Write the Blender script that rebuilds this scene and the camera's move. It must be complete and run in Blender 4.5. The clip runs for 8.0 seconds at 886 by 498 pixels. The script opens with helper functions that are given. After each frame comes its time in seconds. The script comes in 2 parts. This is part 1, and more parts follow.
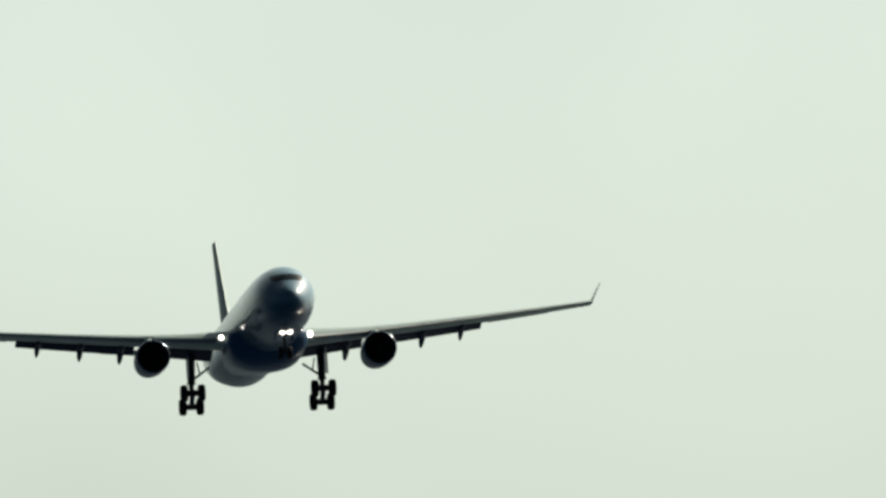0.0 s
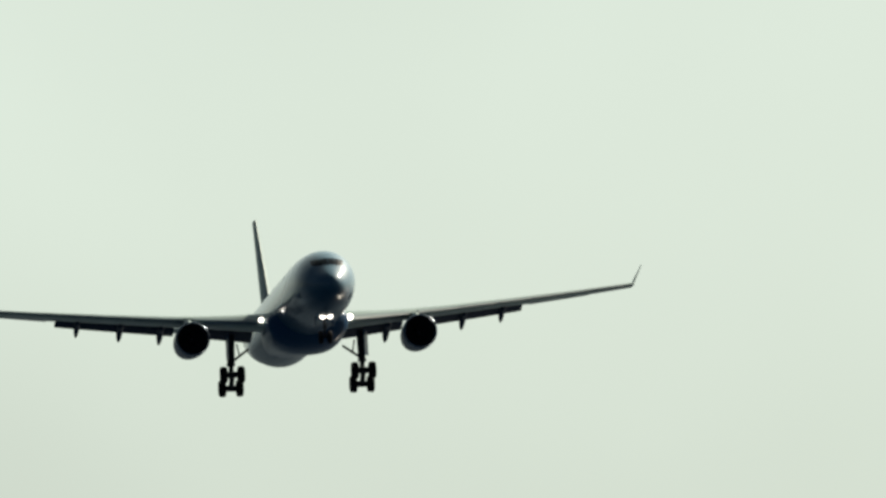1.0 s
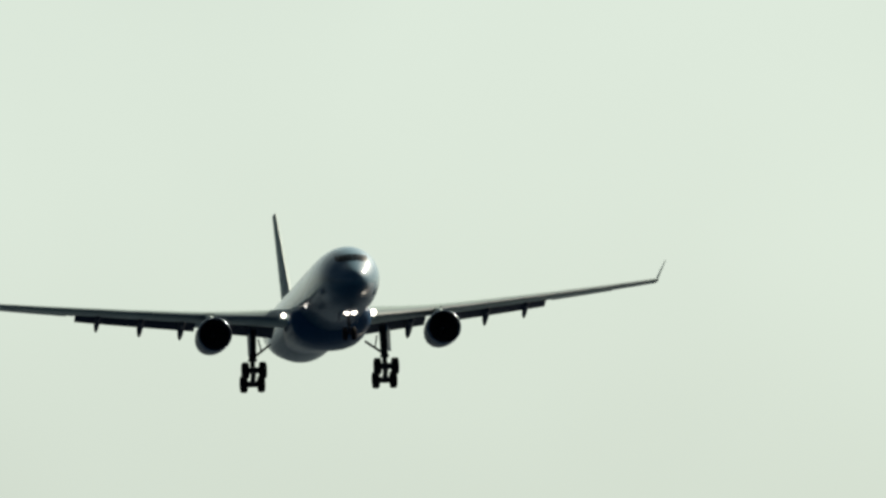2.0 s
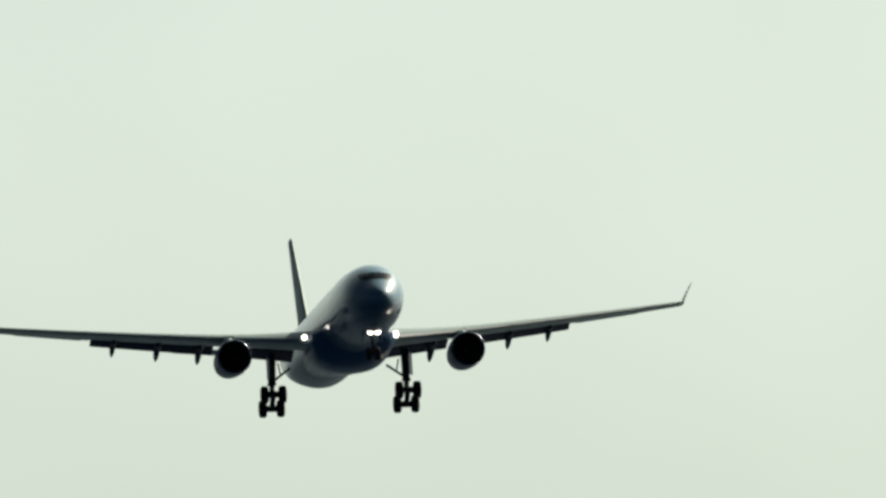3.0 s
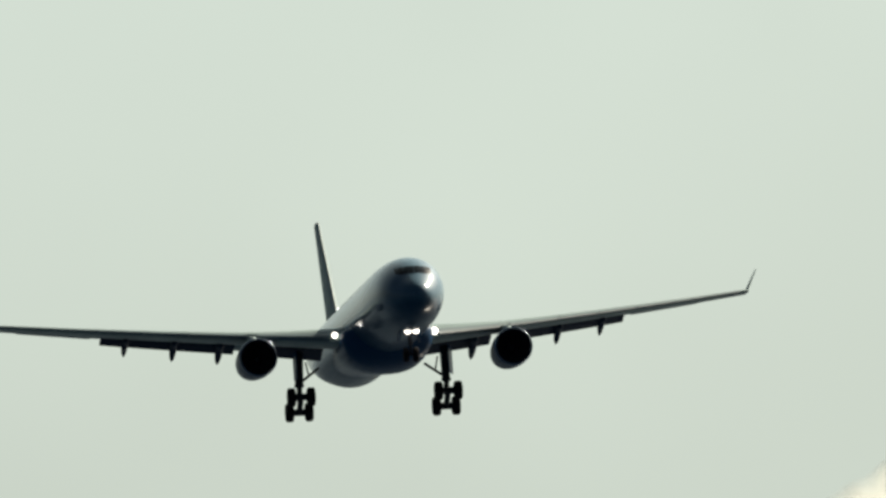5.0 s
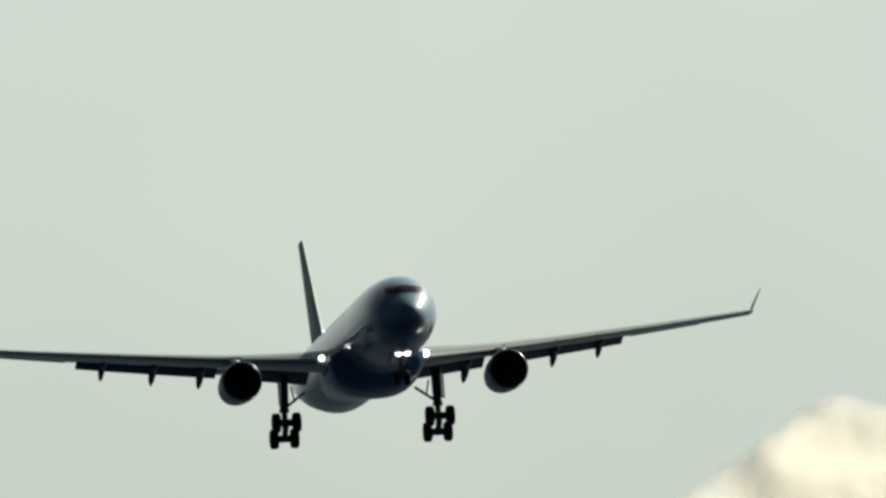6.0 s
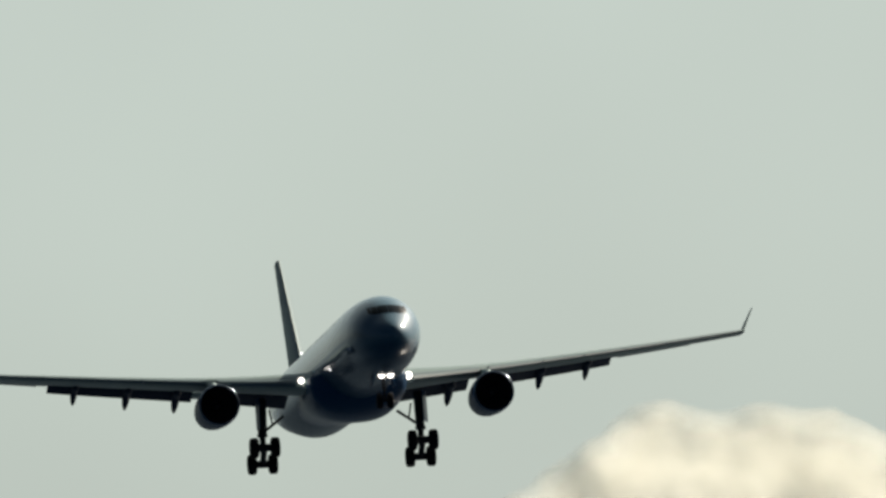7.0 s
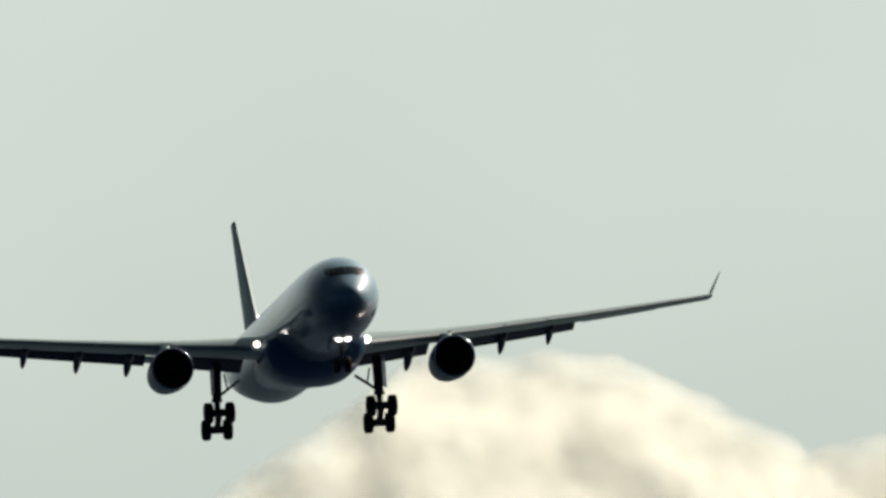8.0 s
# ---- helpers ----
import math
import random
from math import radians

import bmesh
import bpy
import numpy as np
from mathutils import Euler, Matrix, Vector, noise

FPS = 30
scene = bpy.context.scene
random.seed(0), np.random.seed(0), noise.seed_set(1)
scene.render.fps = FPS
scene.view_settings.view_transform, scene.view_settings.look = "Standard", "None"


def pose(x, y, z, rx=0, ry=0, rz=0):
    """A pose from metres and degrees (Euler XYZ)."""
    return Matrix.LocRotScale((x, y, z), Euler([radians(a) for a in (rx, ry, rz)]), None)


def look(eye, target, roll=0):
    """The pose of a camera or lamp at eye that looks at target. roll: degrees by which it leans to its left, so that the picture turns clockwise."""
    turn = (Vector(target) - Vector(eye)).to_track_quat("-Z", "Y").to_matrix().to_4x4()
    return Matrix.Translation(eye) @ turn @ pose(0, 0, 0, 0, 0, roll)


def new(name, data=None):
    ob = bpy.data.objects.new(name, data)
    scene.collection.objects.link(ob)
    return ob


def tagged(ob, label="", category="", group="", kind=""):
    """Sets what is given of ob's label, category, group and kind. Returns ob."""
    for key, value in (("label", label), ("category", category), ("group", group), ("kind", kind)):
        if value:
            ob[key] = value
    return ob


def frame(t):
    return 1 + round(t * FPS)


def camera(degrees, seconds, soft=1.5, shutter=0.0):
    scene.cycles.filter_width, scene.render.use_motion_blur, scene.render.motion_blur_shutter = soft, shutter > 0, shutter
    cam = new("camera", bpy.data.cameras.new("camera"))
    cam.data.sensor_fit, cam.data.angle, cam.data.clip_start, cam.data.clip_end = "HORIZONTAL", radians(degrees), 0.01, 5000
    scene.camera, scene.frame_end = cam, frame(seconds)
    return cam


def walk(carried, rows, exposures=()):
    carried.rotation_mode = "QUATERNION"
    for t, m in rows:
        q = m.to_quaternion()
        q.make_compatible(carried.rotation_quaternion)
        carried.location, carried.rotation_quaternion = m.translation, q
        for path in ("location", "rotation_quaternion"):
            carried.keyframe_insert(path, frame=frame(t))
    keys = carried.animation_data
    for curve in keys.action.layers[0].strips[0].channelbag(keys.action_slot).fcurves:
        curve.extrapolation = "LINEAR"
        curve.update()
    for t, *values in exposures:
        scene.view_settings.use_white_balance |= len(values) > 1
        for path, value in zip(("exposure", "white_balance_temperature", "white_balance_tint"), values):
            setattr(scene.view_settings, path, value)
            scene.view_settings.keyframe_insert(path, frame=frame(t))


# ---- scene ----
cam = camera(1.7, 8.0, soft=3.0)
# A fixed spot on the grass, long lens, panning with the landing aircraft.
walk(cam, [
    (0, pose(0, 0, 2, 93.3157, 0, 2.4522)),
    (0.5, pose(0, 0, 2, 93.2836, 0, 2.3284)),
    (1, pose(0, 0, 2, 93.2577, 0, 2.1983)),
    (1.5, pose(0, 0, 2, 93.2360, 0, 2.0643)),
    (1.7, pose(0, 0, 2, 93.2265, 0, 2.0095)),
    (2.8, pose(0, 0, 2, 93.2170, 0, 1.6985)),
    (3, pose(0, 0, 2, 93.2261, 0, 1.6498)),
    (3.5, pose(0, 0, 2, 93.2367, 0, 1.5136)),
    (4, pose(0, 0, 2, 93.2199, 0, 1.3678)),
    (4.2, pose(0, 0, 2, 93.1999, 0, 1.3130)),
    (5.3, pose(0, 0, 2, 93.1569, 0, 0.9557)),
    (5.5, pose(0, 0, 2, 93.1626, 0, 0.8887)),
    (6, pose(0, 0, 2, 93.1676, 0, 0.7466)),
    (6.5, pose(0, 0, 2, 93.1707, 0, 0.5886)),
    (7, pose(0, 0, 2, 93.1773, 0, 0.4059)),
    (7.5, pose(0, 0, 2, 93.1449, 0, 0.2003)),
    (8, pose(0, 0, 2, 93.0750, 0, -0.0108)),
], exposures=[(0, 0.96, 6480, 10), (3.5, 0.97, 6480, 10), (5.5, 0.77, 6400, 12), (6.5, 0.70, 6330, 13), (7, 0.58, 6280, 13), (7.5, 0.57, 6280, 13), (8, 0.76, 6250, 14)])

# ---- light ----
SUN_DIR = Vector((0.53, 0.60, 0.60)).normalized()  # towards the sun: on the aircraft's left side and beyond it
SUN_EL = math.asin(SUN_DIR.z)
SUN_AZ = math.atan2(SUN_DIR.x, SUN_DIR.y)


def build_world():
    """Hazy daylight: a dim clear sky with the wide glow of the veiled sun on it."""
    world = bpy.data.worlds.new("sky")
    scene.world = world
    world.use_nodes = True
    nt = world.node_tree
    nt.nodes.clear()
    out = nt.nodes.new("ShaderNodeOutputWorld")
    bg = nt.nodes.new("ShaderNodeBackground")
    sky = nt.nodes.new("ShaderNodeTexSky")
    sky.sky_type = 'NISHITA'
    sky.sun_disc = False
    sky.sun_elevation = SUN_EL
    sky.sun_rotation = SUN_AZ
    sky.dust_density = 3.0
    dim = nt.nodes.new("ShaderNodeVectorMath")
    dim.operation = 'SCALE'
    dim.inputs["Scale"].default_value = SKY_CLEAR
    nt.links.new(sky.outputs[0], dim.inputs[0])
    co = nt.nodes.new("ShaderNodeTexCoord")
    dot = nt.nodes.new("ShaderNodeVectorMath")
    dot.operation = 'DOT_PRODUCT'
    dot.inputs[1].default_value = HAZE_DIR
    nt.links.new(co.outputs["Generated"], dot.inputs[0])
    ramp = nt.nodes.new("ShaderNodeMapRange")
    ramp.interpolation_type = 'SMOOTHSTEP'
    ramp.inputs["From Min"].default_value = 0.30
    ramp.inputs["From Max"].default_value = 1.0
    nt.links.new(dot.outputs["Value"], ramp.inputs["Value"])
    power = nt.nodes.new("ShaderNodeMath")
    power.operation = 'POWER'
    power.inputs[1].default_value = 1.0
    nt.links.new(ramp.outputs[0], power.inputs[0])
    # thin veils drifting in the haze
    veil = nt.nodes.new("ShaderNodeTexNoise")
    veil.inputs["Scale"].default_value = 46.0
    veil.inputs["Detail"].default_value = 2.5
    veil.inputs["Roughness"].default_value = 0.45
    nt.links.new(co.outputs["Generated"], veil.inputs["Vector"])
    vr = nt.nodes.new("ShaderNodeMapRange")
    vr.inputs["From Min"].default_value = 0.3
    vr.inputs["From Max"].default_value = 0.7
    vr.inputs["To Min"].default_value = 0.95
    vr.inputs["To Max"].default_value = 1.05
    nt.links.new(veil.outputs[0], vr.inputs["Value"])
    mul = nt.nodes.new("ShaderNodeMath")
    mul.operation = 'MULTIPLY'
    nt.links.new(power.outputs[0], mul.inputs[0])
    nt.links.new(vr.outputs[0], mul.inputs[1])
    # the air thickens towards the horizon
    sep = nt.nodes.new("ShaderNodeSeparateXYZ")
    nt.links.new(co.outputs["Generated"], sep.inputs[0])
    murk = nt.nodes.new("ShaderNodeMapRange")
    murk.interpolation_type = 'SMOOTHSTEP'
    murk.inputs["From Min"].default_value = 0.046
    murk.inputs["From Max"].default_value = 0.059
    murk.inputs["To Min"].default_value = 0.95
    murk.inputs["To Max"].default_value = 1.03
    nt.links.new(sep.outputs["Z"], murk.inputs["Value"])
    thin = nt.nodes.new("ShaderNodeMath")
    thin.operation = 'MULTIPLY'
    nt.links.new(mul.outputs[0], thin.inputs[0])
    nt.links.new(murk.outputs[0], thin.inputs[1])
    glow = nt.nodes.new("ShaderNodeVectorMath")
    glow.operation = 'SCALE'
    glow.inputs[0].default_value = HAZE_COLOUR
    nt.links.new(thin.outputs[0], glow.inputs["Scale"])
    add = nt.nodes.new("ShaderNodeVectorMath")
    add.operation = 'ADD'
    nt.links.new(dim.outputs[0], add.inputs[0])
    nt.links.new(glow.outputs[0], add.inputs[1])
    nt.links.new(add.outputs[0], bg.inputs["Color"])
    nt.links.new(bg.outputs[0], out.inputs["Surface"])


SKY_CLEAR = 0.013
HAZE_DIR = Vector((0.25, 0.93, 0.27)).normalized()
HAZE_COLOUR = (0.290, 0.340, 0.301)
build_world()

sun = new("sun", bpy.data.lights.new("sun", 'SUN'))
sun.data.energy = 5.0
sun.data.angle = radians(0.6)
sun.data.color = (1.0, 0.90, 0.72)
sun.matrix_world = look(SUN_DIR * 100, (0, 0, 0))

# ---- materials ----


def material(name, colour, rough=0.5, metal=0.0, vary=0.12, scale=1.0, bump=0.0, coat=0.0, sheen=(1, 1, 1)):
    """A surface with broad stains and fine grain in its colour and gloss."""
    m = bpy.data.materials.new(name)
    m.use_nodes = True
    nt = m.node_tree
    b = nt.nodes["Principled BSDF"]
    b.inputs["Metallic"].default_value = metal
    b.inputs["Coat Weight"].default_value = coat
    b.inputs["Coat Roughness"].default_value = 0.09
    co = nt.nodes.new("ShaderNodeTexCoord")
    big = nt.nodes.new("ShaderNodeTexNoise")
    big.inputs["Scale"].default_value = 0.35 * scale
    big.inputs["Detail"].default_value = 5
    fine = nt.nodes.new("ShaderNodeTexNoise")
    fine.inputs["Scale"].default_value = 9.0 * scale
    fine.inputs["Detail"].default_value = 4
    for n in (big, fine):
        nt.links.new(co.outputs["Object"], n.inputs["Vector"])
    mix = nt.nodes.new("ShaderNodeMath")
    mix.operation = 'MULTIPLY_ADD'
    mix.inputs[1].default_value = 0.35
    nt.links.new(fine.outputs[0], mix.inputs[0])
    nt.links.new(big.outputs[0], mix.inputs[2])
    rng = nt.nodes.new("ShaderNodeMapRange")
    rng.inputs["From Min"].default_value = 0.4
    rng.inputs["From Max"].default_value = 0.95
    rng.inputs["To Min"].default_value = 1 - vary
    rng.inputs["To Max"].default_value = 1 + vary
    nt.links.new(mix.outputs[0], rng.inputs["Value"])
    col = nt.nodes.new("ShaderNodeVectorMath")
    col.operation = 'SCALE'
    col.inputs[0].default_value = colour
    nt.links.new(rng.outputs[0], col.inputs["Scale"])
    nt.links.new(col.outputs[0], b.inputs["Base Color"])
    rr = nt.nodes.new("ShaderNodeMapRange")
    rr.inputs["To Min"].default_value = rough * 0.8
    rr.inputs["To Max"].default_value = min(1, rough * 1.25)
    nt.links.new(fine.outputs[0], rr.inputs["Value"])
    nt.links.new(rr.outputs[0], b.inputs["Roughness"])
    b.inputs["Specular Tint"].default_value = (*sheen, 1)
    if bump:
        bp = nt.nodes.new("ShaderNodeBump")
        bp.inputs["Strength"].default_value = bump
        bp.inputs["Distance"].default_value = 0.02
        nt.links.new(fine.outputs[0], bp.inputs["Height"])
        nt.links.new(bp.outputs[0], b.inputs["Normal"])
    return m


def lamp_material(name, colour, strength):
    m = bpy.data.materials.new(name)
    m.use_nodes = True
    b = m.node_tree.nodes["Principled BSDF"]
    b.inputs["Base Color"].default_value = (0.8, 0.8, 0.8, 1)
    b.inputs["Emission Color"].default_value = (*colour, 1)
    b.inputs["Emission Strength"].default_value = strength
    return m


BLUE_TINT = (0.50, 0.72, 1.0)  # bluish tint given to the paint's reflections
PAINT = material("fuselage_paint", (0.052, 0.125, 0.180), 0.50, 0, 0.10, 0.6, coat=0.80, sheen=BLUE_TINT)
# underside tone: the shade beneath the fuselage is part of this colour
BELLY = material("shaded_belly_paint", (0.011, 0.050, 0.115), 0.50, 0, 0.14, 0.6, coat=0.15, sheen=BLUE_TINT)
WING = material("wing_paint", (0.250, 0.320, 0.310), 0.50, 0, 0.12, 0.8, sheen=BLUE_TINT)
# near black: shade under the wing coloured into flaps and track fairings
SHADED_FLAP = material("shaded_flap_paint", (0.005, 0.017, 0.042), 0.55, 0, 0.16, 0.8, sheen=BLUE_TINT)
FIN = material("fin_paint", (0.270, 0.350, 0.340), 0.70, 0, 0.10, 0.6)
NACELLE = material("nacelle_paint", (0.008, 0.030, 0.085), 0.40, 0, 0.12, 0.8, sheen=BLUE_TINT)
BARE = material("bare_metal", (0.62, 0.63, 0.64), 0.28, 1.0, 0.10, 1.5)
LIP = material("intake_lip_metal", (0.16, 0.19, 0.24), 0.22, 0.85, 0.10, 1.5)
DUCT = material("intake_liner", (0.010, 0.011, 0.016), 0.7, 0, 0.15, 2)
BLADE = material("fan_metal", (0.016, 0.017, 0.022), 0.5, 0.2, 0.10, 2)
SLAT = material("slat_paint", (0.080, 0.128, 0.140), 0.55, 0, 0.12, 0.8)
STEEL = material("gear_steel", (0.020, 0.024, 0.030), 0.5, 0.0, 0.18, 3, bump=0.2)
RUBBER = material("tyre_rubber", (0.012, 0.012, 0.014), 0.9, 0, 0.2, 4, bump=0.3)


def underside_shade(m, lower, height, blend, dull):
    """Colours shade into what lies below a height of the fuselage and leaves it duller."""
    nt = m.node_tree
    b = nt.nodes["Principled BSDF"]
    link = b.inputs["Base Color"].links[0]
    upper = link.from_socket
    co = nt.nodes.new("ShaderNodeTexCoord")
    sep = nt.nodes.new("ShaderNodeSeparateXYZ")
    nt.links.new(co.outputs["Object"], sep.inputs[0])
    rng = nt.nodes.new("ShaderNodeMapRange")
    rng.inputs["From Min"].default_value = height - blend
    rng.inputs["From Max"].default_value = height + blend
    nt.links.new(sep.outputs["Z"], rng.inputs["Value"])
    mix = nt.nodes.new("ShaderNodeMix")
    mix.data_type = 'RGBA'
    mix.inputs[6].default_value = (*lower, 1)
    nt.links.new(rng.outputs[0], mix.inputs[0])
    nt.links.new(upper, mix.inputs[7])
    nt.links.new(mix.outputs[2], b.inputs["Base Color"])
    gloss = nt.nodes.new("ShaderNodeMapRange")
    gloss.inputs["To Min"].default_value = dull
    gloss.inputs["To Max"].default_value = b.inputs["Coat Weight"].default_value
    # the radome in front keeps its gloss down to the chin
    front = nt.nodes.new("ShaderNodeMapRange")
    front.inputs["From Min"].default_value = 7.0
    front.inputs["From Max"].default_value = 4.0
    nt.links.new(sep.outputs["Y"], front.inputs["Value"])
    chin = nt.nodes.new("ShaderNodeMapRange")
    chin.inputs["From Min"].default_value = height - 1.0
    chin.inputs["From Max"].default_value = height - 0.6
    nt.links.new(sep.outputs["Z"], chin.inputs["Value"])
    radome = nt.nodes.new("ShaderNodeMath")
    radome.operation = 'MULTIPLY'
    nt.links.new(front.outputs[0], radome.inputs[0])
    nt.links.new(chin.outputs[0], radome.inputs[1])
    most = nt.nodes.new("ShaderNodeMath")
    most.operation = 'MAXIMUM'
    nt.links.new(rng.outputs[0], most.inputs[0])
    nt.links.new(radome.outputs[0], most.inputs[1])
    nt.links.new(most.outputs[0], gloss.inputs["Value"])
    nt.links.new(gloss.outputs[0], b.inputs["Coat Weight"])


# shade of the lower fuselage, put into its base colour
underside_shade(PAINT, (0.012, 0.052, 0.100), -1.1, 0.35, 0.20)
for skin in (PAINT, BELLY):
    skin.node_tree.nodes["Principled BSDF"].inputs["Specular IOR Level"].default_value = 0.12
for matt in (SHADED_FLAP, WING, NACELLE, RUBBER, STEEL):
    matt.node_tree.nodes["Principled BSDF"].inputs["Specular IOR Level"].default_value = 0.08
GLASS = material("cockpit_glass", (0.003, 0.008, 0.014), 0.30, 0, 0.05, 1)
GLASS.node_tree.nodes["Principled BSDF"].inputs["Specular IOR Level"].default_value = 0.06
WARM_LAMP = lamp_material("landing_lamp", (1.0, 0.93, 0.80), 2.5)
COOL_LAMP = lamp_material("marker_lamp", (1.0, 0.98, 0.92), 1.2)

# ---- mesh tools ----


def part(name, bm, mat, parent, label="", smooth=True):
    """Links a bmesh as one mesh object under a thing or a part."""
    bmesh.ops.recalc_face_normals(bm, faces=bm.faces[:])
    me = bpy.data.meshes.new(name)
    bm.to_mesh(me)
    bm.free()
    me.materials.append(mat)
    if smooth:
        me.polygons.foreach_set("use_smooth", [True] * len(me.polygons))
        me.set_sharp_from_angle(angle=radians(38))
    ob = new(name, me)
    ob.parent = parent
    if label:
        tagged(ob, label)
    return ob


def loft(bm, rings, close_start=True, close_end=True, cyclic=True):
    """Skins a row of rings of equally many points."""
    rows = [[bm.verts.new(p) for p in r] for r in rings]
    n = len(rows[0])
    for a, b in zip(rows, rows[1:]):
        for i in range(n if cyclic else n - 1):
            j = (i + 1) % n
            bm.faces.new((a[i], a[j], b[j], b[i]))
    if close_start:
        bm.faces.new(rows[0])
    if close_end:
        bm.faces.new(list(reversed(rows[-1])))
    return rows


def spline(xs, ys, x):
    """Smooth monotone interpolation through a few stations."""
    xs, ys = list(xs), list(ys)
    if x <= xs[0]:
        return ys[0]
    if x >= xs[-1]:
        return ys[-1]
    d = [(ys[i + 1] - ys[i]) / (xs[i + 1] - xs[i]) for i in range(len(xs) - 1)]
    m = [d[0]] + [0 if a * b <= 0 else 2 * a * b / (a + b) for a, b in zip(d, d[1:])] + [d[-1]]
    k = max(i for i in range(len(xs) - 1) if xs[i] <= x)
    h = xs[k + 1] - xs[k]
    s = (x - xs[k]) / h
    return ((1 + 2 * s) * (1 - s) ** 2 * ys[k] + s * (1 - s) ** 2 * h * m[k]
            + s * s * (3 - 2 * s) * ys[k + 1] + s * s * (s - 1) * h * m[k + 1])


def ring(cx, y, cz, rx, rz, n=56, square=1.0):
    pts = []
    for i in range(n):
        a = 2 * math.pi * i / n
        c, s = math.cos(a), math.sin(a)
        pts.append((cx + rx * math.copysign(abs(c) ** square, c), y, cz + rz * math.copysign(abs(s) ** square, s)))
    return pts


def revolve(bm, profile, centre, n=48, close_start=False, close_end=False):
    """Turns a profile of (y, radius) about the line through centre along y."""
    cx, cy, cz = centre
    return loft(bm, [ring(cx, cy + y, cz, r, r, n) for y, r in profile], close_start, close_end)


def tube(bm, a, b, r0, r1=None, n=14):
    """A round bar from a to b."""
    a, b = Vector(a), Vector(b)
    r1 = r0 if r1 is None else r1
    q = (b - a).to_track_quat("Z", "Y")
    rings = []
    for p, r in ((a, r0 * 0.9), (a + (b - a) * 0.01, r0), (b - (b - a) * 0.01, r1), (b, r1 * 0.9)):
        rings.append([p + q @ Vector((r * math.cos(2 * math.pi * i / n), r * math.sin(2 * math.pi * i / n), 0)) for i in range(n)])
    loft(bm, rings)


def plate(bm, corners, thick):
    """A thin panel on four corners, given its thickness along its normal."""
    c = [Vector(p) for p in corners]
    nrm = (c[1] - c[0]).cross(c[3] - c[0]).normalized() * thick / 2
    loft(bm, [[p + nrm for p in c], [p - nrm for p in c]])


def airfoil(n=18, cut=1.0, tc=0.12, camber=0.015):
    """A closed section in (chord, height), cut off behind the fraction cut."""
    pts = []
    for side in (1, -1):
        for i in range(n + 1):
            u = i / n if side == 1 else 1 - i / n
            if side == -1 and i in (n,):
                continue
            x = min(0.5 - 0.5 * math.cos(math.pi * u), cut)
            yt = 5 * tc * (0.2969 * math.sqrt(x) - 0.126 * x - 0.3516 * x * x + 0.2843 * x ** 3 - 0.1015 * x ** 4) + 0.0012
            yc = camber * 4 * x * (1 - x)
            pts.append((x, yc + side * yt))
    return pts


def place_section(sec, x, y, z, chord, twist=0.0):
    """Stands a section on the plane at x, its nose at (y, z); twist turns the tail down, in degrees."""
    c, s = math.cos(radians(twist)), math.sin(radians(twist))
    return [(x, y + chord * (u * c + v * s), z + chord * (-u * s + v * c)) for u, v in sec]


# ---- the aircraft: nose at the origin, x to its left wing, y towards the tail ----
plane = tagged(new("airplane"), "blue-grey twin-engine jet airliner with lit landing lights, wheels and flaps lowered", "airplane")

NOSE_Y = (0, 0.25, 0.8, 1.6, 2.6, 4.0, 5.5, 8.0, 11.5, 38.0, 42.0, 47.0, 52.0, 57.0, 61.0, 63.2, 63.7)
TOP_Z = (-0.85, -0.27, 0.22, 0.76, 1.50, 2.14, 2.50, 2.72, 2.80, 2.82, 2.82, 2.78, 2.62, 2.30, 1.95, 1.70, 1.45)
BOT_Z = (-0.85, -1.40, -1.88, -2.26, -2.50, -2.68, -2.76, -2.80, -2.82, -2.84, -2.74, -2.10, -1.20, -0.05, 0.75, 1.15, 1.40)
HALF_W = (0.02, 0.55, 1.05, 1.50, 1.92, 2.30, 2.52, 2.70, 2.80, 2.82, 2.80, 2.62, 2.20, 1.50, 0.85, 0.40, 0.05)


def body_section(y):
    t, b, w = spline(NOSE_Y, TOP_Z, y), spline(NOSE_Y, BOT_Z, y), spline(NOSE_Y, HALF_W, y)
    return (t + b) / 2, w, (t - b) / 2


def build_fuselage():
    bm = bmesh.new()
    ys = [0.0, 0.06, 0.14, 0.25, 0.4, 0.6, 0.8] + [1.1 + 0.3 * i for i in range(23)] + [8 + 2.0 * i for i in range(17)] + [41 + 1.0 * i for i in range(23)] + [63.4, 63.7]
    rings = []
    for y in ys:
        zc, w, h = body_section(y)
        rings.append(ring(0, y, zc, w, max(h, 0.02)))
    loft(bm, rings)
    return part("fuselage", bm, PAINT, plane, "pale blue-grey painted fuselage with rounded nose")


def on_body(y, angle, out=0.0):
    """The place on the skin at y, angle in degrees round from the left side upwards."""
    zc, w, h = body_section(y)
    a = radians(angle)
    return Vector(((w + out) * math.cos(a), y, zc + (h + out) * math.sin(a)))


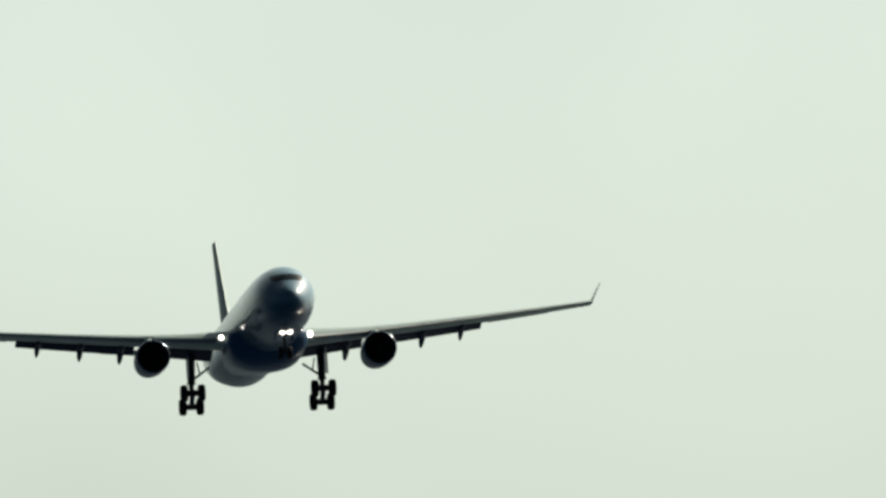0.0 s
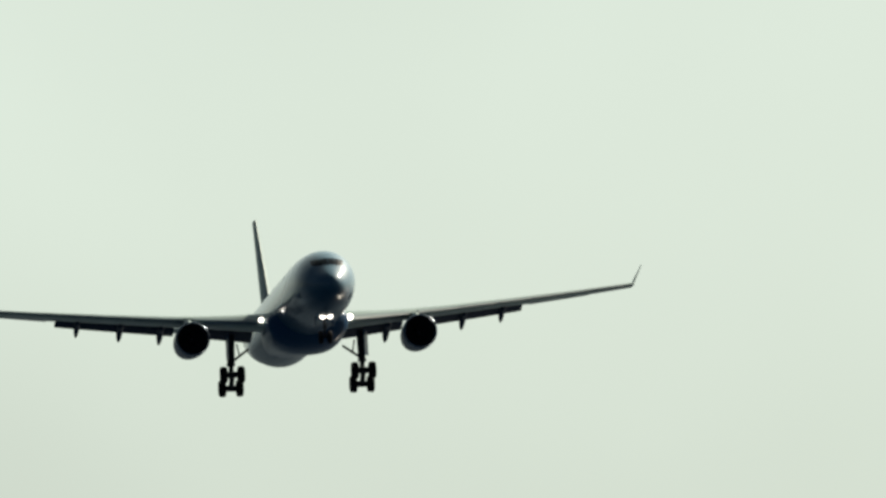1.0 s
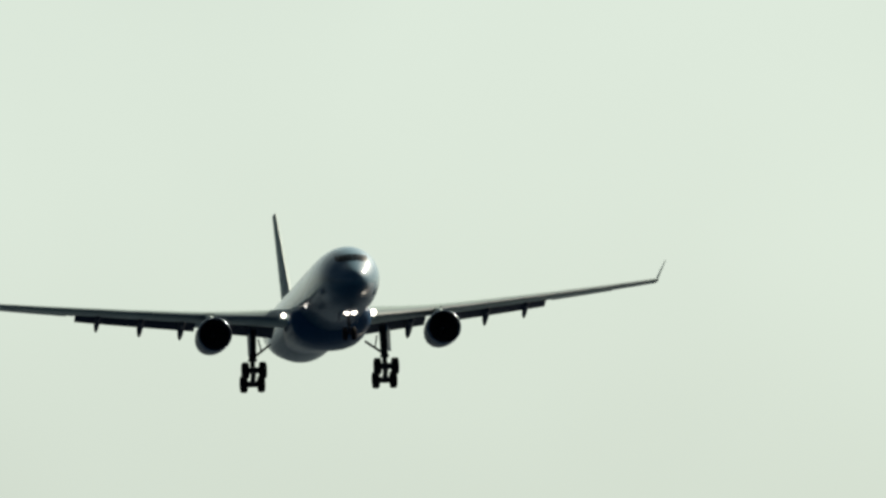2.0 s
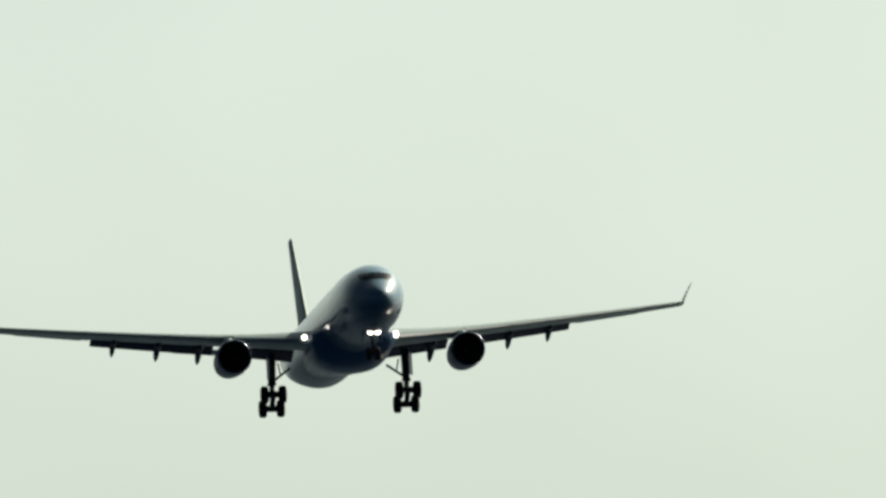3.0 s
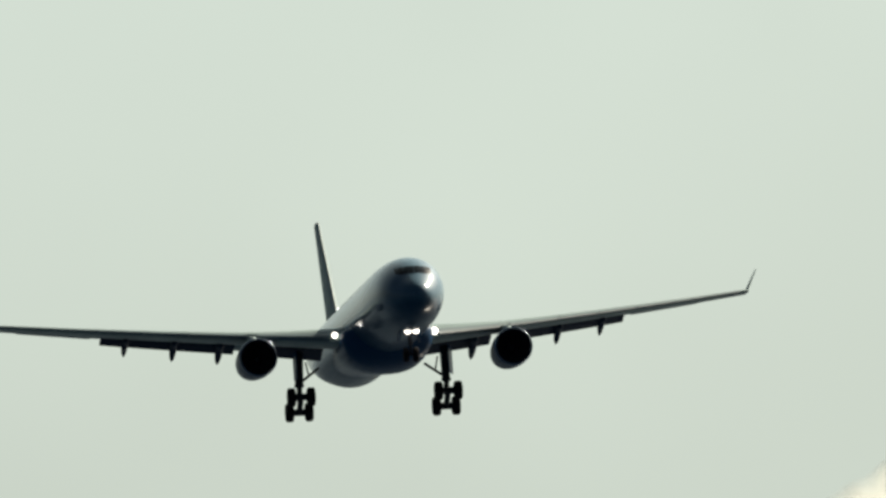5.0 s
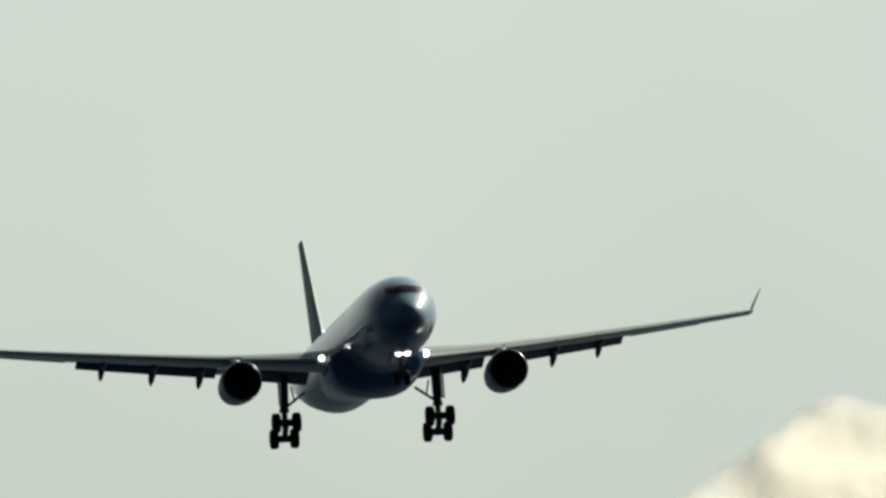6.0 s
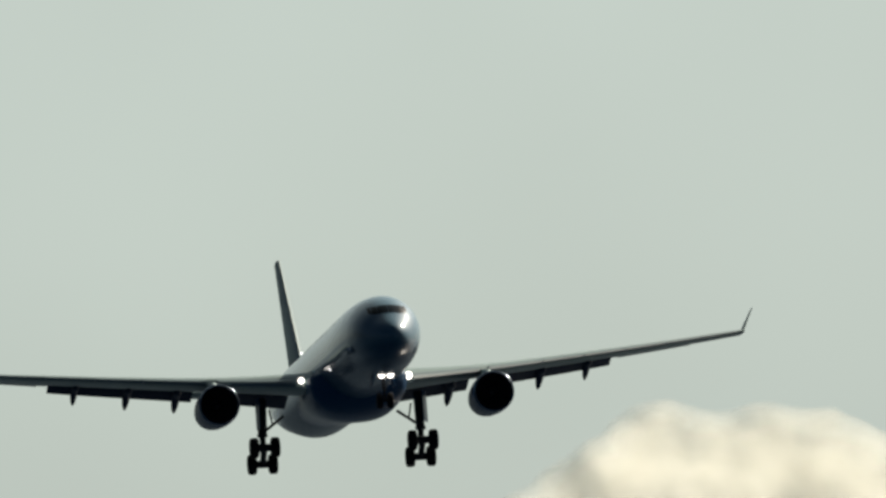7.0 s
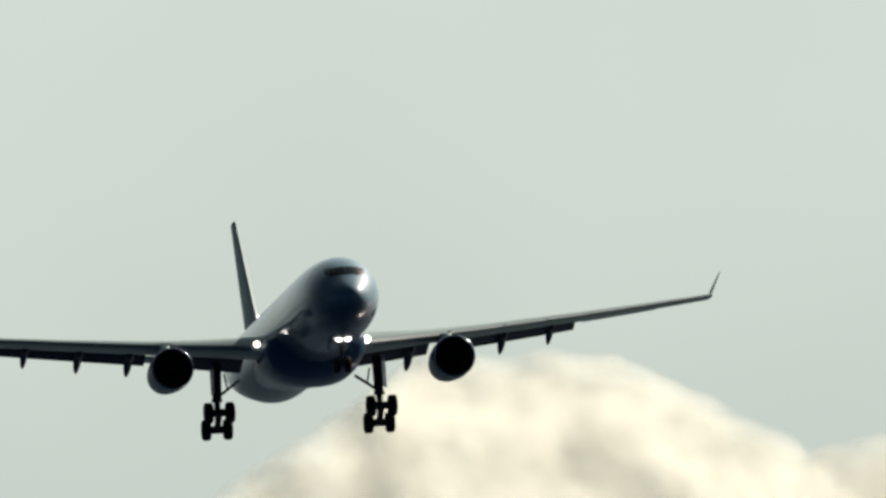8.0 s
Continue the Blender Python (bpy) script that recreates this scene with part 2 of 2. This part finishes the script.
def build_cockpit(fuselage):
    # three panes a side: (front lower, front upper, rear upper, rear lower) as (y, angle)
    for s in (1, -1):
        for k, (y0, a0, y1, a1, y2, a2, y3, a3) in enumerate((
                (1.80, 89.5, 2.65, 89.5, 2.80, 70, 1.95, 65),
                (1.96, 64.2, 2.82, 69.4, 3.08, 59, 2.2, 54),
                (2.22, 53.2, 3.1, 58.2, 3.35, 53, 2.6, 48))):
            bm = bmesh.new()
            grid = []
            for i in range(7):
                u = i / 6
                row = []
                for j in range(7):
                    v = j / 6
                    y = (y0 * (1 - u) + y3 * u) * (1 - v) + (y1 * (1 - u) + y2 * u) * v
                    a = (a0 * (1 - u) + a3 * u) * (1 - v) + (a1 * (1 - u) + a2 * u) * v
                    p = on_body(y, a, 0.015)
                    row.append(bm.verts.new((p.x * s, p.y, p.z)))
                grid.append(row)
            faces = [bm.faces.new((grid[i][j], grid[i + 1][j], grid[i + 1][j + 1], grid[i][j + 1])) for i in range(6) for j in range(6)]
            ext = bmesh.ops.extrude_face_region(bm, geom=faces)
            for v in ext["geom"]:
                if isinstance(v, bmesh.types.BMVert):
                    c = Vector((0, v.co.y, v.co.z * 0.2))
                    v.co += (v.co - c).normalized() * -0.05
            part("cockpit_window", bm, GLASS, fuselage, "dark cockpit window pane")


def build_belly(fuselage):
    bm = bmesh.new()
    rings = []
    ys = (18.3, 18.6, 19.1, 19.7, 20.4, 21.5, 23, 25, 27, 29, 31, 33, 35, 36.5, 38)
    for y in ys:
        u = spline((18.3, 19.7, 22, 28, 33, 38), (0.0, 1.05, 1.34, 0.80, 0.44, 0.0), y)
        rows = ring(0, y, -1.35, 1.9 + 1.4 * min(u, 1), 1.15 + 1.15 * u, 48, 0.82)
        rings.append([(px, py, pz if pz < -1.35 else -1.35 + (pz + 1.35) * 0.35) for px, py, pz in rows])
    loft(bm, rings)
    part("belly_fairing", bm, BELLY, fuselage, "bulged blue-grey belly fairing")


# wing stations: span, leading edge, height of the leading edge, chord, thickness, twist
W_X = (1.8, 3.6, 9.4, 19.4, 28.9)
W_LE = (20.6, 22.0, 25.4, 31.0, 36.4)
W_Z = (-1.55, -1.30, -0.55, 0.95, 2.50)
W_CH = (12.3, 10.8, 7.4, 4.9, 2.5)
W_TC = (0.14, 0.135, 0.115, 0.105, 0.10)
W_TW = (-4.0, -3.6, -2.2, -0.6, 1.0)


def wing_at(x):
    return [spline(W_X, t, x) for t in (W_LE, W_Z, W_CH, W_TC, W_TW)]


def wing_strip(bm, s, xs, lo, hi, dy, dz, tilt, tc):
    """A movable strip of the wing between two chord fractions, shifted by fractions of the chord and tilted."""
    rings = []
    for x in xs:
        le, z, c, _, tw = wing_at(x)
        sec = airfoil(9, 1.0, tc, 0.03)
        y0 = le + (lo + dy) * c
        z0 = z + dz * c - lo * c * math.sin(radians(tw))
        rings.append([(s * p[0], p[1], p[2]) for p in place_section(sec, x, y0, z0, (hi - lo) * c, tw + tilt)])
    loft(bm, rings)


def lin(a, b, n):
    return [a + (b - a) * i / (n - 1) for i in range(n)]


def build_wing(s):
    bm = bmesh.new()
    rings = []
    stations = [(x, 0.80) for x in lin(1.8, 19.4, 19)] + [(x, 1.0) for x in lin(19.42, 28.9, 11)]
    for x, cut in stations:
        le, z, c, tc, tw = wing_at(x)
        rings.append([(s * p[0], p[1], p[2]) for p in place_section(airfoil(16, cut, tc), x, le, z, c, tw)])
    loft(bm, rings)
    wing = part("wing", bm, WING, plane, "long swept grey wing, flexed upwards")
    for a, b in ((3.5, 9.0), (9.9, 19.35)):
        bm = bmesh.new()
        wing_strip(bm, s, lin(a, b, 8), 0.74, 1.0, 0.0, -0.004, 22, 0.14)
        part("flap", bm, SHADED_FLAP, wing, "trailing-edge flap, fully lowered, coloured dark as in shade")
    bm = bmesh.new()
    wing_strip(bm, s, lin(20.0, 25.2, 5), 0.76, 1.01, 0.0, -0.004, 2, 0.05)
    part("aileron", bm, WING, wing, "slightly drooped aileron")
    for a, b in ((4.0, 8.9), (9.7, 13.6), (13.7, 16.7), (16.8, 19.8), (19.9, 22.8), (22.9, 25.6), (25.7, 28.2)):
        bm = bmesh.new()
        wing_strip(bm, s, lin(a, b, 4), 0.0, 0.15, -0.055, -0.022, -22, 0.22)
        part("slat", bm, SLAT, wing, "extended leading-edge slat")
    for x, size in ((7.6, 1.15), (11.0, 1.05), (14.2, 1.0), (17.6, 0.9)):
        le, z, c, tc, tw = wing_at(x)
        bm = bmesh.new()
        rings = []
        for u in lin(0, 1, 12):
            r = size * 0.30 * math.sin(math.pi * min(1, 0.06 + u * 0.94)) ** 0.40 if 0 < u < 1 else 0.06
            drop = 0.0 if u < 0.45 else (u - 0.45) ** 1.15 * 1.9 * size
            rings.append(ring(s * x, le + 0.48 * c + u * 3.9 * size, z + 0.04 * c - 0.42 * size - drop, r * 0.95, r * 1.05, 16))
        loft(bm, rings)
        # fairings share the flaps' painted-in shade
        part("flap_track_fairing", bm, SHADED_FLAP, wing, "canoe-shaped flap track fairing")
    bm = bmesh.new()
    rings = []
    for u in lin(0, 1, 7):
        x = 28.85 + 0.95 * u ** 1.15
        y = 36.6 + 1.75 * u
        z = 2.50 + 1.75 * u ** 1.1
        ch = 2.3 * (1 - u) + 0.75 * u
        lean = radians(58)
        sec = airfoil(10, 1.0, 0.09, 0.0)
        rings.append([(s * (x - v * ch * math.sin(lean)), y + a * ch, z + v * ch * math.cos(lean)) for a, v in sec])
    loft(bm, rings)
    part("winglet", bm, WING, wing, "canted winglet")
    bm = bmesh.new()
    bmesh.ops.create_uvsphere(bm, u_segments=16, v_segments=10, radius=0.26 if s > 0 else 0.21, matrix=Matrix.Translation((s * 3.66, 21.65, -1.12)))
    part("landing_light", bm, WARM_LAMP, wing, "lit wing-root landing light")
    return wing


def build_engine(s):
    c = (s * 9.37, 21.2, -2.52)
    bm = bmesh.new()
    revolve(bm, ((0.16, 1.40), (0.45, 1.415), (1.2, 1.41), (2.2, 1.38), (3.2, 1.32), (4.2, 1.24), (5.2, 1.12), (5.25, 1.08), (4.0, 1.12)), c)
    eng = part("engine", bm, NACELLE, plane, "dark blue turbofan engine cowling")
    bm = bmesh.new()
    revolve(bm, ((0.18, 1.405), (0.08, 1.39), (0.02, 1.36), (0.0, 1.33), (0.03, 1.29), (0.12, 1.245), (0.24, 1.225)), c)
    part("intake_lip", bm, LIP, eng, "blue-grey metal intake lip")
    bm = bmesh.new()
    revolve(bm, ((0.22, 1.228), (0.6, 1.22), (1.1, 1.24), (1.6, 1.25), (1.9, 1.25)), c, 48, False, True)
    part("intake_duct", bm, DUCT, eng, "dark intake duct")
    n, blade = 26, None
    for k in range(n):
        if blade is None:
            bm = bmesh.new()
            rows = []
            for r, w, tw in ((0.38, 0.10, 0.16), (0.8, 0.13, 0.11), (1.22, 0.16, 0.06)):
                rows.append([(-w, 1.42 - tw, r), (w, 1.42 + tw, r), (w, 1.44 + tw, r), (-w, 1.44 - tw, r)])
            loft(bm, rows)
            blade = part("fan_blade", bm, BLADE, eng)
            blade.location = c
        else:
            ob = new("fan_blade", blade.data)
            ob.parent = eng
            ob.matrix_basis = Matrix.Translation(c) @ Matrix.Rotation(2 * math.pi * k / n, 4, 'Y')
    bm = bmesh.new()
    revolve(bm, ((0.95, 0.02), (1.0, 0.10), (1.15, 0.22), (1.32, 0.33), (1.5, 0.40), (1.7, 0.40)), c, 32, True, True)
    part("spinner", bm, BLADE, eng, "pointed spinner")
    bm = bmesh.new()
    revolve(bm, ((4.6, 0.95), (5.4, 0.88), (6.3, 0.62), (6.35, 0.5), (7.0, 0.22), (7.3, 0.03)), c, 32, True, True)
    part("exhaust_cone", bm, BARE, eng, "metal exhaust cone")
    bm = bmesh.new()
    rings = []
    for y, zt, zb, w in ((23.0, -1.05, -1.35, 0.05), (23.8, -0.70, -1.4, 0.22), (25.4, -0.50, -1.5, 0.28), (27.5, -0.65, -1.7, 0.28), (29.3, -0.75, -1.5, 0.15), (30.2, -0.8, -1.0, 0.04)):
        rings.append(ring(s * 9.37, y, (zt + zb) / 2, w, (zt - zb) / 2, 16, 0.6))
    loft(bm, rings)
    part("pylon", bm, WING, eng, "short engine pylon")
    return eng


def build_wheel(parent, centre, r, w):
    cx, cy, cz = centre
    bm = bmesh.new()
    prof = ((-0.5, 0.62), (-0.5, 0.80), (-0.44, 0.92), (-0.30, 0.985), (-0.12, 1.0), (-0.10, 0.985), (-0.08, 1.0), (0.08, 1.0), (0.10, 0.985), (0.12, 1.0), (0.30, 0.985), (0.44, 0.92), (0.5, 0.80), (0.5, 0.62))
    n = 30
    loft(bm, [[(cx + u * w, cy + q * r * math.cos(2 * math.pi * i / n), cz + q * r * math.sin(2 * math.pi * i / n)) for i in range(n)] for u, q in prof])
    wheel = part("wheel", bm, RUBBER, parent, "black rubber tyre")
    return wheel


def build_main_gear(s):
    x, y, z = s * 5.42, 30.5, -5.12
    bm = bmesh.new()
    tube(bm, (x - s * 0.10, y - 0.1, -1.2), (x, y, z + 1.35), 0.31)
    tube(bm, (x, y, z + 1.5), (x, y, z - 0.05), 0.21)
    tube(bm, (x, y, z + 1.28), (x, y, z + 1.48), 0.36)
    gear = part("main_landing_gear", bm, STEEL, plane, "lowered main landing gear with oil-stained strut")
    bm = bmesh.new()
    tube(bm, (x, y, z + 1.55), (x - s * 1.55, y + 0.15, -2.45), 0.10)
    tube(bm, (x - s * 0.75, y + 0.07, -3.0), (x - s * 0.55, y + 0.05, -2.0), 0.06)
    part("side_stay", bm, STEEL, gear, "slanting side stay")
    bm = bmesh.new()
    tube(bm, (x, y - 0.12, z + 1.2), (x, y - 0.55, z + 0.68), 0.06)
    tube(bm, (x, y - 0.55, z + 0.68), (x, y - 0.14, z + 0.12), 0.06)
    part("torque_link", bm, STEEL, gear)
    tilt = radians(28)
    f = (math.cos(tilt) * 0.99, math.sin(tilt) * 0.99)
    bm = bmesh.new()
    tube(bm, (x, y - f[0], z + f[1]), (x, y + f[0], z - f[1]), 0.22)
    tube(bm, (x - 0.9, y - f[0], z + f[1]), (x + 0.9, y - f[0], z + f[1]), 0.26)
    tube(bm, (x - 0.9, y + f[0], z - f[1]), (x + 0.9, y + f[0], z - f[1]), 0.26)
    part("bogie", bm, STEEL, gear, "bogie beam hanging rear wheels low")
    for k in (-1, 1):
        for d in (-1, 1):
            build_wheel(gear, (x + d * 0.72, y + k * f[0], z - k * f[1]), 0.70, 0.58)
    wide = 0.58 if s > 0 else 0.26
    bm = bmesh.new()
    plate(bm, ((x + s * 0.16, y - 0.70, -1.2), (x + s * wide, y + 0.70, -1.2), (x + s * wide, y + 0.55, -3.3), (x + s * 0.20, y - 0.55, -3.3)), 0.07)
    part("gear_door", bm, BELLY, gear, "leg-mounted gear door", smooth=False)
    return gear


def build_nose_gear():
    y = 6.7
    bm = bmesh.new()
    tube(bm, (0, y + 0.25, -2.3), (0, y + 0.05, -3.7), 0.15)
    tube(bm, (0, y + 0.06, -3.6), (0, y, -4.45), 0.10)
    tube(bm, (-0.5, y, -4.45), (0.5, y, -4.45), 0.07)
    gear = part("nose_landing_gear", bm, STEEL, plane, "lowered nose landing gear")
    bm = bmesh.new()
    tube(bm, (0, y + 0.05, -3.5), (0, y + 1.6, -2.5), 0.07)
    part("drag_stay", bm, STEEL, gear)
    for d in (-1, 1):
        build_wheel(gear, (d * 0.36, y, -4.45), 0.53, 0.38)
        bm = bmesh.new()
        plate(bm, ((d * 0.62, y - 0.2, -2.6), (d * 0.62, y + 1.6, -2.6), (d * 0.80, y + 1.5, -3.45), (d * 0.80, y - 0.1, -3.45)), 0.05)
        part("gear_door", bm, BELLY, gear, "open nose gear door", smooth=False)
        bm = bmesh.new()
        bmesh.ops.create_uvsphere(bm, u_segments=16, v_segments=10, radius=0.25, matrix=Matrix.Translation((0.12 + d * 0.29, y - 0.35, -2.72)))
        part("landing_light", bm, WARM_LAMP, gear, "lit nose-gear landing light")
    return gear


def build_tail():
    bm = bmesh.new()
    rings = []
    for u in lin(0, 1, 10):
        z = 2.2 + (11.45 - 2.2) * u
        y = 48.2 + (58.2 - 48.2) * u
        ch = 7.4 * (1 - u) + 2.6 * u
        rings.append([(v * ch, y + a * ch, z) for a, v in airfoil(12, 0.70, 0.08, 0.0)])
    loft(bm, rings)
    fin = part("tail_fin", bm, FIN, plane, "tall swept grey tail fin")
    bm = bmesh.new()
    rings = []
    for u in lin(0.06, 0.995, 6):
        z = 2.2 + (11.45 - 2.2) * u
        y = 48.2 + (58.2 - 48.2) * u
        ch = 7.4 * (1 - u) + 2.6 * u
        rings.append([(v * ch * 0.31, y + ch * 0.69 + a * ch * 0.31, z) for a, v in airfoil(8, 1.0, 0.12, 0.0)])
    loft(bm, rings)
    part("rudder", bm, FIN, fin)
    bm = bmesh.new()
    bmesh.ops.create_uvsphere(bm, u_segments=12, v_segments=8, radius=0.09, matrix=Matrix.Translation((0.1, 50.0, 4.0)))
    part("marker_light", bm, COOL_LAMP, fin, "small lit marker light")
    for s in (1, -1):
        bm = bmesh.new()
        rings = []
        for u in lin(0, 1, 7):
            x = 0.9 + 8.8 * u
            rings.append([(s * x, 53.8 + 6.0 * u + a * (5.4 * (1 - u) + 2.1 * u), 1.75 + 1.15 * u + v * (5.4 * (1 - u) + 2.1 * u)) for a, v in airfoil(10, 1.0, 0.10, 0.0)])
        loft(bm, rings)
        part("stabiliser", bm, WING, plane, "swept grey horizontal stabiliser")


def build_marker(y, angle, r, parent):
    p = on_body(y, angle, 0.02)
    bm = bmesh.new()
    bmesh.ops.create_uvsphere(bm, u_segments=12, v_segments=8, radius=r, matrix=Matrix.Translation(p))
    part("marker_light", bm, COOL_LAMP, parent, "small lit marker light")


body = build_fuselage()
build_cockpit(body)
build_belly(body)
for side in (1, -1):
    build_wing(side)
    build_engine(side)
    build_main_gear(side)
build_nose_gear()
build_tail()
build_marker(14.8, 206, 0.07, body)

# ---- ground and cloud ----


def disc(name, radii, z, mat, bank=0.0):
    """A round sheet of land or water; bank: how far its rim slopes down."""
    bm = bmesh.new()
    n = 64
    c = bm.verts.new((0, 0, z))
    prev = None
    for r in radii:
        h = z - bank if r == radii[-1] else z
        row = [bm.verts.new((r * math.cos(2 * math.pi * i / n), r * math.sin(2 * math.pi * i / n), h)) for i in range(n)]
        for i in range(n):
            j = (i + 1) % n
            bm.faces.new((c, row[i], row[j]) if prev is None else (prev[i], row[i], row[j], prev[j]))
        prev = row
    bmesh.ops.recalc_face_normals(bm, faces=bm.faces[:])
    me = bpy.data.meshes.new(name)
    bm.to_mesh(me)
    bm.free()
    me.materials.append(mat)
    return new(name, me)


def build_ground():
    grass = material("dry_grass", (0.026, 0.032, 0.026), 1.0, 0, 0.35, 0.05)
    tagged(disc("ground", (20, 60, 140, 146), 0.0, grass, 1.6), "flat plain of dark grass beside the sea", "ground", kind="structure")
    sea = material("sea_water", (0.005, 0.016, 0.032), 0.24, 0, 0.25, 0.02, bump=0.6)
    sea.node_tree.nodes["Principled BSDF"].inputs["Specular IOR Level"].default_value = 0.5
    tagged(disc("water", (300, 1200, 5000, 20000), -0.9, sea), "open grey-blue sea with small waves", "water", kind="structure")


build_ground()

CLOUD_FAR = 4550.0
CLOUD_UNIT = 0.0861  # metres to a lens step at that distance
CLOUD_BASE = math.tan(radians(2.9)) * CLOUD_FAR + 2


def cloud_material(name, low, high):
    """Droplets: white scattering, thinned in wisps between the two coverages."""
    m = bpy.data.materials.new(name)
    m.use_nodes = True
    nt = m.node_tree
    nt.nodes.clear()
    out = nt.nodes.new("ShaderNodeOutputMaterial")
    dif = nt.nodes.new("ShaderNodeBsdfDiffuse")
    tra = nt.nodes.new("ShaderNodeBsdfTranslucent")
    for n in (dif, tra):
        n.inputs["Color"].default_value = (0.979, 0.968, 0.880, 1)
    mix = nt.nodes.new("ShaderNodeMixShader")
    mix.inputs[0].default_value = 0.70
    nt.links.new(dif.outputs[0], mix.inputs[1])
    nt.links.new(tra.outputs[0], mix.inputs[2])
    co = nt.nodes.new("ShaderNodeTexCoord")
    noi = nt.nodes.new("ShaderNodeTexNoise")
    noi.inputs["Scale"].default_value = 0.14
    noi.inputs["Detail"].default_value = 4.0
    noi.inputs["Roughness"].default_value = 0.55
    nt.links.new(co.outputs["Object"], noi.inputs["Vector"])
    rng = nt.nodes.new("ShaderNodeMapRange")
    rng.inputs["From Min"].default_value = 0.32
    rng.inputs["From Max"].default_value = 0.68
    rng.inputs["To Min"].default_value = low
    rng.inputs["To Max"].default_value = high
    nt.links.new(noi.outputs[0], rng.inputs["Value"])
    clear = nt.nodes.new("ShaderNodeBsdfTransparent")
    veil = nt.nodes.new("ShaderNodeMixShader")
    nt.links.new(rng.outputs[0], veil.inputs[0])
    nt.links.new(clear.outputs[0], veil.inputs[1])
    nt.links.new(mix.outputs[0], veil.inputs[2])
    nt.links.new(veil.outputs[0], out.inputs["Surface"])
    return m


def cloud_mesh(name, lobes, grow, mat):
    """Billowing lobes melted into one skin, grown outwards by a few steps."""
    rnd = random.Random(5)
    k = CLOUD_UNIT
    bm = bmesh.new()
    for u, v, r in lobes:
        deep = rnd.uniform(-2, 8) + r * k * 0.4
        bmesh.ops.create_icosphere(bm, subdivisions=3, radius=(r + grow) * k, matrix=Matrix.Translation((u * k, deep, v * k)) @ Matrix.Diagonal((1, 0.8, 1, 1)))
    me = bpy.data.meshes.new(name)
    bm.to_mesh(me)
    bm.free()
    me.materials.append(mat)
    ob = new(name, me)
    rm = ob.modifiers.new("merge", 'REMESH')
    rm.mode = 'VOXEL'
    rm.voxel_size = 0.9
    rm.use_smooth_shade = True
    sm = ob.modifiers.new("soften", 'SMOOTH')
    sm.iterations = 25
    for size, depth in ((9.0, 1.5), (4.0, 1.3)):
        tx = bpy.data.textures.new("billow", 'CLOUDS')
        tx.noise_scale = size
        tx.noise_depth = 1
        dm = ob.modifiers.new("billow", 'DISPLACE')
        dm.texture = tx
        dm.strength = depth
        dm.mid_level = 0.5
    sm = ob.modifiers.new("settle", 'SMOOTH')
    sm.iterations = 5
    return ob


def build_cloud():
    # lobes: along, up, radius in lens steps from the highest hump
    lobes = [(15, -134, 108), (100, -196, 150), (205, -164, 132), (308, -190, 146), (414, -254, 158), (516, -320, 168), (700, -350, 145), (810, -330, 145),
             (-60, -178, 96), (-132, -218, 90), (-208, -278, 98), (-285, -332, 100), (-110, -330, 145), (-350, -400, 110), (-245, -425, 150),
             (60, -330, 240), (260, -400, 240), (-60, -440, 220), (420, -480, 220), (620, -480, 200), (860, -500, 220), (-200, -490, 180)]
    cloud = cloud_mesh("cloud", lobes, -54, cloud_material("cloud_core", 0.08, 0.10))
    cloud.location = (0, CLOUD_FAR, CLOUD_BASE)
    grow, cover = -42.0, 0.050
    for i in range(15):
        veil = cloud_mesh("veil", lobes, grow, cloud_material("cloud_veil", cover * (1.02 - 0.055 * i), cover * (1.05 + 0.02 * i)))
        veil.parent = cloud
        grow += 7.2 - 0.36 * i
        cover *= 1.005
    tagged(cloud, "cream-white cumulus cloud with soft sunlit edge", "cloud")


scene.cycles.transparent_max_bounces = 64
scene.cycles.max_bounces = 24
scene.cycles.diffuse_bounces = 20
scene.cycles.transmission_bounces = 20
build_cloud()


def motions():
    """The landing aircraft, from the start of the clip to its end."""
    walk(plane, [
        (0, pose(-116.26, 2424.57, 139.43, -4.195, -2.635, 8.563)),
        (0.5, pose(-109.06, 2422.73, 138.68, -4.055, -2.549, 8.474)),
        (1, pose(-101.94, 2418.52, 137.81, -3.664, -2.359, 8.239)),
        (1.5, pose(-94.76, 2409.66, 136.68, -3.302, -2.207, 8.193)),
        (3, pose(-72.77, 2353.45, 131.69, -4.196, -2.371, 8.452)),
        (3.5, pose(-64.86, 2308.20, 128.59, -3.927, -2.326, 8.505)),
        (4, pose(-56.98, 2255.64, 125.12, -3.835, -2.355, 8.344)),
        (5.5, pose(-34.83, 2101.59, 115.08, -3.698, -3.104, 7.898)),
        (6, pose(-29.12, 2057.64, 112.18, -3.837, -3.038, 7.854)),
        (6.5, pose(-23.46, 2021.35, 109.72, -4.008, -3.176, 7.689)),
        (7, pose(-17.48, 1995.26, 107.81, -3.951, -3.222, 7.779)),
        (7.5, pose(-11.47, 1971.59, 106.05, -4.061, -3.154, 7.506)),
        (8, pose(-5.65, 1944.37, 104.11, -4.013, -2.970, 7.371)),
    ])


motions()
